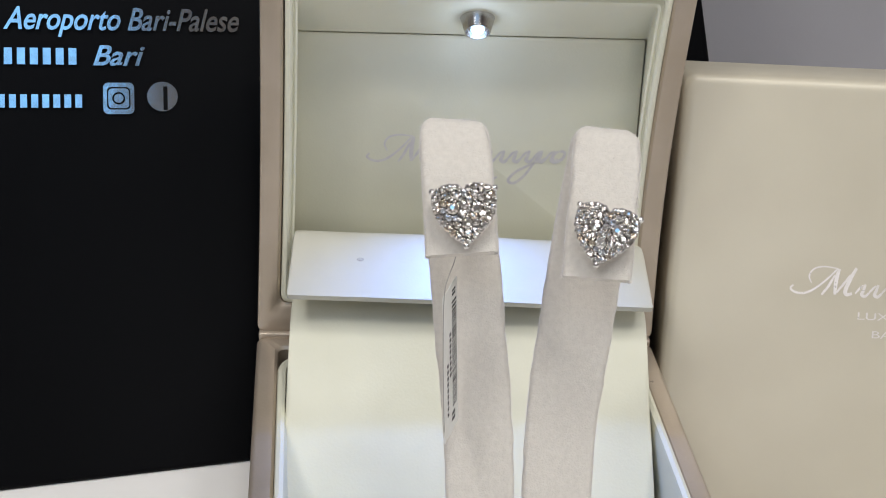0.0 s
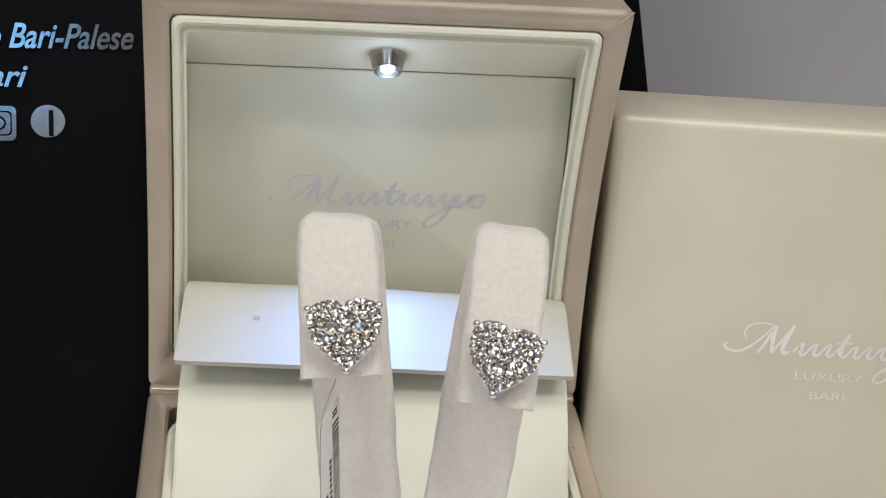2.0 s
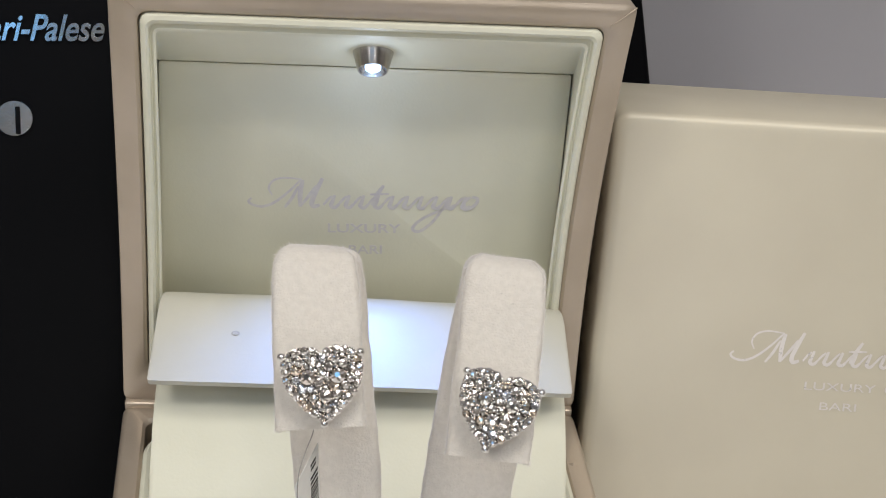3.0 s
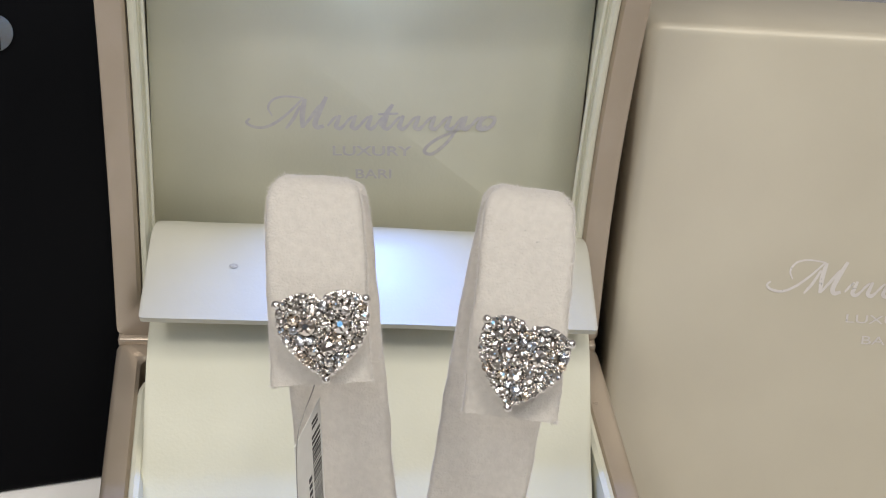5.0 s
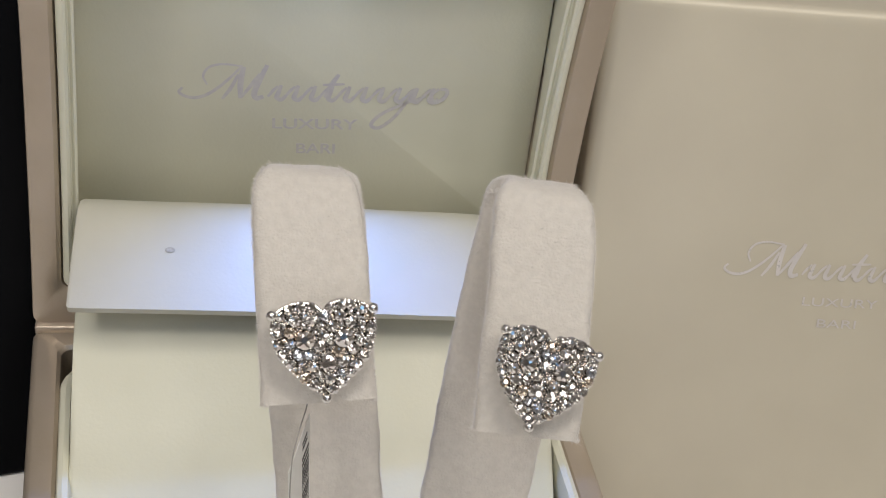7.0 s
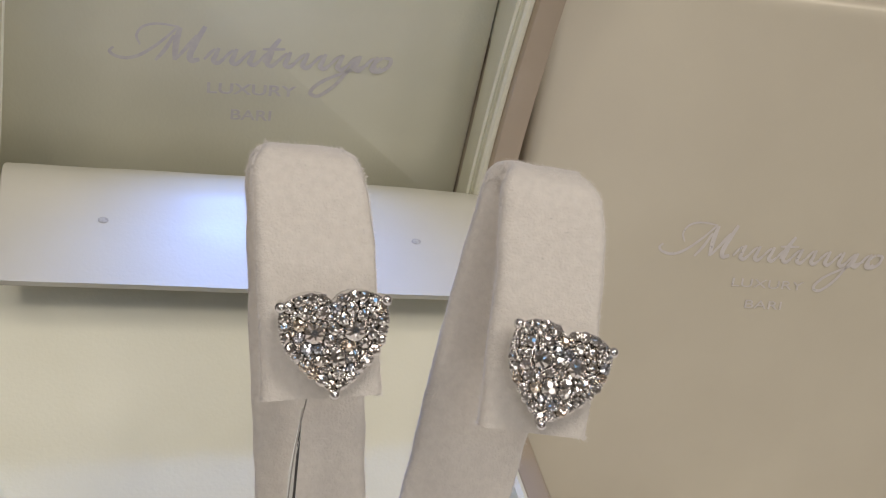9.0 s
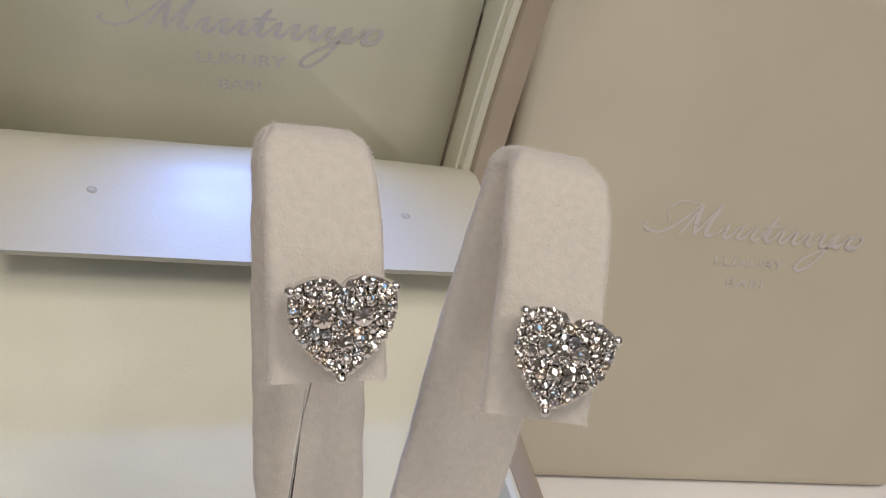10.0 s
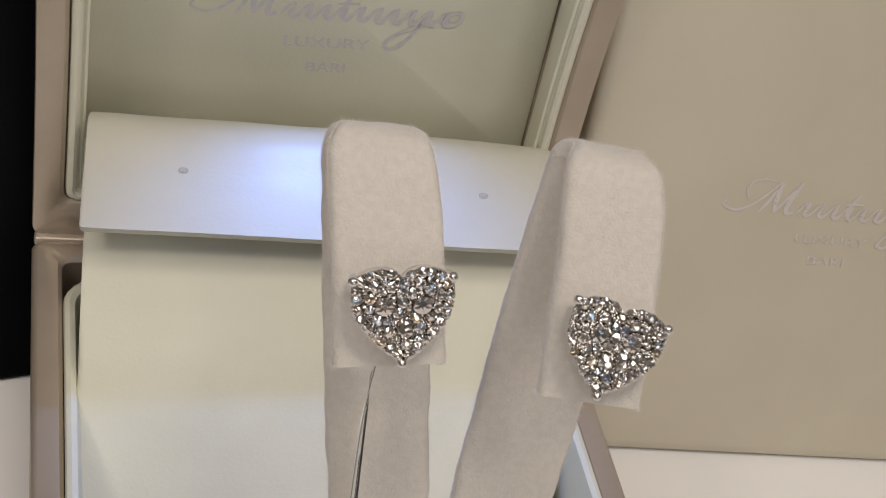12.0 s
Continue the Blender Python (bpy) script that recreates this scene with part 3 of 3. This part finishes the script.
# ---------------------------------------------------------------- diamond earrings
HALF_HEART = ((0.0, 0.0), (0.07, 0.07), (0.17, 0.105), (0.29, 0.1), (0.41, 0.055), (0.48, -0.03), (0.5, -0.13), (0.485, -0.3),
              (0.41, -0.47), (0.28, -0.63), (0.15, -0.75), (0.05, -0.82), (0.0, -0.84))


def heart_outline(steps, wide, tall):
    """A full heart with convex flanks, its cleft at the origin."""
    half = smooth_line([(x * wide, y * tall, 0) for x, y in HALF_HEART], steps)
    return half[:-1] + [Vector((-p.x, p.y, 0)) for p in reversed(half)][:-1]


def stone_bm(r):
    """A round brilliant: table, star and kite facets, upper halves and pavilion."""
    bm = bmesh.new()
    n = 8

    def ring(radius, z, count, turn):
        return [bm.verts.new((radius * r * math.cos(2 * math.pi * (k + turn) / count), radius * r * math.sin(2 * math.pi * (k + turn) / count), z * r)) for k in range(count)]
    top, star, girdle = ring(0.33, 0.4, n, 0), ring(0.68, 0.3, n, 0.5), ring(1.0, 0.0, 2 * n, 0)
    bm.faces.new(top)
    for k in range(n):
        j = (k + 1) % n
        g = girdle[2 * k], girdle[2 * k + 1], girdle[(2 * k + 2) % (2 * n)]
        bm.faces.new((top[k], star[k], top[j]))
        bm.faces.new((star[k], g[0], g[1])), bm.faces.new((star[k], g[1], g[2]))
        bm.faces.new((top[k], g[0], star[k])), bm.faces.new((star[k], g[2], top[j]))
    culet = bm.verts.new((0, 0, -0.78 * r))
    for k in range(2 * n):
        bm.faces.new((girdle[k], culet, girdle[(k + 1) % (2 * n)]))
    return bm


def inside_heart(p, outline):
    hit = False
    for a, b in zip(outline, outline[1:] + outline[:1]):
        if (a.y > p.y) != (b.y > p.y) and p.x < (b.x - a.x) * (p.y - a.y) / (b.y - a.y) + a.x:
            hit = not hit
    return hit


def edge_distance(p, outline):
    return min((p - a).length for a in outline)


def earring(left, right, low, label, seed):
    rng = random.Random(seed)
    left, right, low = Vector(left), Vector(right), Vector(low)
    mid = (left + right) / 2
    frame_m = plane_frame(mid, right - left, mid - low)
    width = (right - left).length
    drop = (frame_m.inverted() @ low).y
    ring = thing("heart_earring", mid - frame_m.col[2].to_3d() * 0.3, label, "earring", "diamond heart earrings")
    size = width * 1.05
    tall = (-drop - 0.02) / 0.84
    outline = heart_outline(6, size, tall)
    top, bottom = max(p.y for p in outline), min(p.y for p in outline)

    def shape(scale, z):
        c = Vector((0, drop * 0.4, 0))
        return [frame_m @ (c + (p - c) * scale + Vector((0, 0, z))) for p in outline]
    setting_ob = part("setting", loft([shape(0.86, -0.2), shape(0.96, -0.16), shape(0.985, -0.06), shape(0.98, -0.025), shape(0.97, -0.015), shape(0.95, -0.07)]), GOLD, ring, "white gold heart setting")
    part("setting_floor", loft([shape(0.94, -0.05), shape(0.94, -0.012)]), GOLD_FLOOR, setting_ob, "dull metal floor between the stones", smooth=False)
    # stones in rows that follow the outline, then the field
    centre_heart = Vector((0, drop * 0.4, 0))
    spots = []

    def try_spot(p, r, gap):
        if all((p - q).length > (r + s) * gap for q, s in spots):
            spots.append((p, r))
    for x in (-0.185, 0.185):
        try_spot(Vector((x * size, drop * 0.3, 0)), 0.1 * size, 0.9)
    try_spot(Vector((0, drop * 0.6, 0)), 0.092 * size, 0.9)
    dense = heart_outline(30, size, tall)
    for p in [centre_heart + (q - centre_heart) * 0.9 for q in dense]:
        try_spot(p, 0.056 * size, 0.9)
    for r in (0.062, 0.05, 0.04, 0.03, 0.022):
        for _ in range(1200):
            p = Vector((rng.uniform(-0.5, 0.5) * size, rng.uniform(bottom, top), 0))
            if inside_heart(p, outline) and edge_distance(p, outline) > r * size * 0.95:
                try_spot(p, r * size, 0.89)
    meshes = {}
    for p, r in spots:
        m = frame_m @ Matrix.Translation(p + Vector((0, 0, 0.0))) @ pose(0, 0, 0, rng.uniform(-19, 19), rng.uniform(-19, 19), rng.uniform(0, 360))
        if r not in meshes:
            data = bpy.data.meshes.new("diamond")
            bm = stone_bm(r * CM)
            bmesh.ops.recalc_face_normals(bm, faces=bm.faces)
            bm.to_mesh(data)
            bm.free()
            data.materials.append(DIAMOND)
            meshes[r] = data
        ob = new("diamond", meshes[r])
        ob.parent = setting_ob
        m = m.copy()
        m.translation = (m.translation - ORIGIN[ring]) * CM
        ob.matrix_local = m
    # beaded edge
    bead_line = heart_outline(4, size, tall)
    beads = []
    for q in bead_line:
        p = centre_heart + (q - centre_heart) * 0.975
        bm = bmesh.new()
        bmesh.ops.create_icosphere(bm, subdivisions=1, radius=0.017)
        beads.append(placed(bm, frame_m @ Matrix.Translation(p + Vector((0, 0, -0.005)))))
    tagged(part("beaded_edge", joined(*beads), GOLD, setting_ob, "row of tiny white gold grains"), kind="stuff")
    # prongs and small grains between the stones
    for q in (left, right, low):
        bm = bmesh.new()
        bmesh.ops.create_uvsphere(bm, u_segments=14, v_segments=10, radius=0.05)
        out = (q - frame_m @ centre_heart).normalized()
        bm = joined(placed(bm, Matrix.Translation(q)), tube([q - frame_m.col[2].to_3d() * 0.2 - out * 0.03, q - frame_m.col[2].to_3d() * 0.08, q], 0.034, 8))
        part("prong", bm, GOLD, setting_ob, "polished ball-tipped prong")
    grains = []
    for a in range(len(spots)):
        for b in range(a):
            (p, r), (q, s) = spots[a], spots[b]
            if (p - q).length < (r + s) * 1.12 and rng.random() < 0.5:
                bm = bmesh.new()
                bmesh.ops.create_icosphere(bm, subdivisions=2, radius=rng.choice((0.013, 0.016, 0.02)))
                at = p.lerp(q, r / (r + s)) + Vector((0, 0, 0.018))
                grains.append(placed(bm, frame_m @ Matrix.Translation(at)))
    tagged(part("bead_setting", joined(*grains), GOLD, setting_ob, "tiny grains holding the stones"), kind="stuff")
    z = frame_m.col[2].to_3d()
    hub = frame_m @ Vector((0, drop * 0.35, 0))
    part("post", tube([hub - z * 0.15, hub - z * 0.75], 0.04, 8), GOLD, ring, "thin earring post through the velvet")
    return ring


earring((-1.01, -7.27, 11.26), (-0.11, -7.23, 11.33), (-0.5, -7.67, 10.61), "white gold heart earring paved with round diamonds, hanging straight", 3)
earring((1.14, -7.27, 11.11), (1.99, -7.54, 11.03), (1.35, -7.93, 10.5), "white gold heart earring paved with round diamonds, hanging tilted", 8)


# ---------------------------------------------------------------- price tag on the stand
def price_tag():
    tag = thing("price_tag", (-0.6, -8.0, 8.8), "white paper price tag with barcode on a thin thread", "price tag")
    along = Vector((0.04, -0.22, -0.97))
    m = plane_frame((-0.6, -7.12, 9.76), along, (0.232, 0.83, -0.2))
    w = 0.86
    sheet = loft([[m @ Vector((x, y, d)) for x, y in ((0.0, 0.0), (0.05, -w), (2.4, -w), (2.4, 0.0))] for d in (-0.005, 0.005)])
    part("paper", sheet, PAPER, tag, smooth=False)
    rng = random.Random(5)
    x, k = 0.3, 0
    while x < 2.0:
        t = rng.choice((0.015, 0.025, 0.04))
        part("barcode_bar", placed(box_bm(x, x + t, -0.34, -0.06, 0.005, 0.0075), m), INK, tag, smooth=False)
        x += t + rng.choice((0.018, 0.03))
    for x0, x1, y, h, n in ((0.75, 1.5, -0.5, 0.1, 8), (1.2, 2.1, -0.66, 0.08, 9), (2.1, 2.28, -0.4, 0.2, 2), (0.12, 0.24, -0.32, 0.2, 2)):
        bar_row(m, x0, x1, y, h, n, INK, tag, "black print", 0.0075)
    part("thread", tube(smooth_line([m @ Vector(p) for p in ((2.2, -0.87, 0.0), (1.0, -0.88, 0.0), (0.05, -0.85, 0.02), (-0.2, -0.6, 0.03), (-0.35, -0.3, 0.05), (-0.6, -0.1, 0.05))], 6), 0.007, 6), THREAD, tag, "thin dark thread")
    return tag


price_tag()
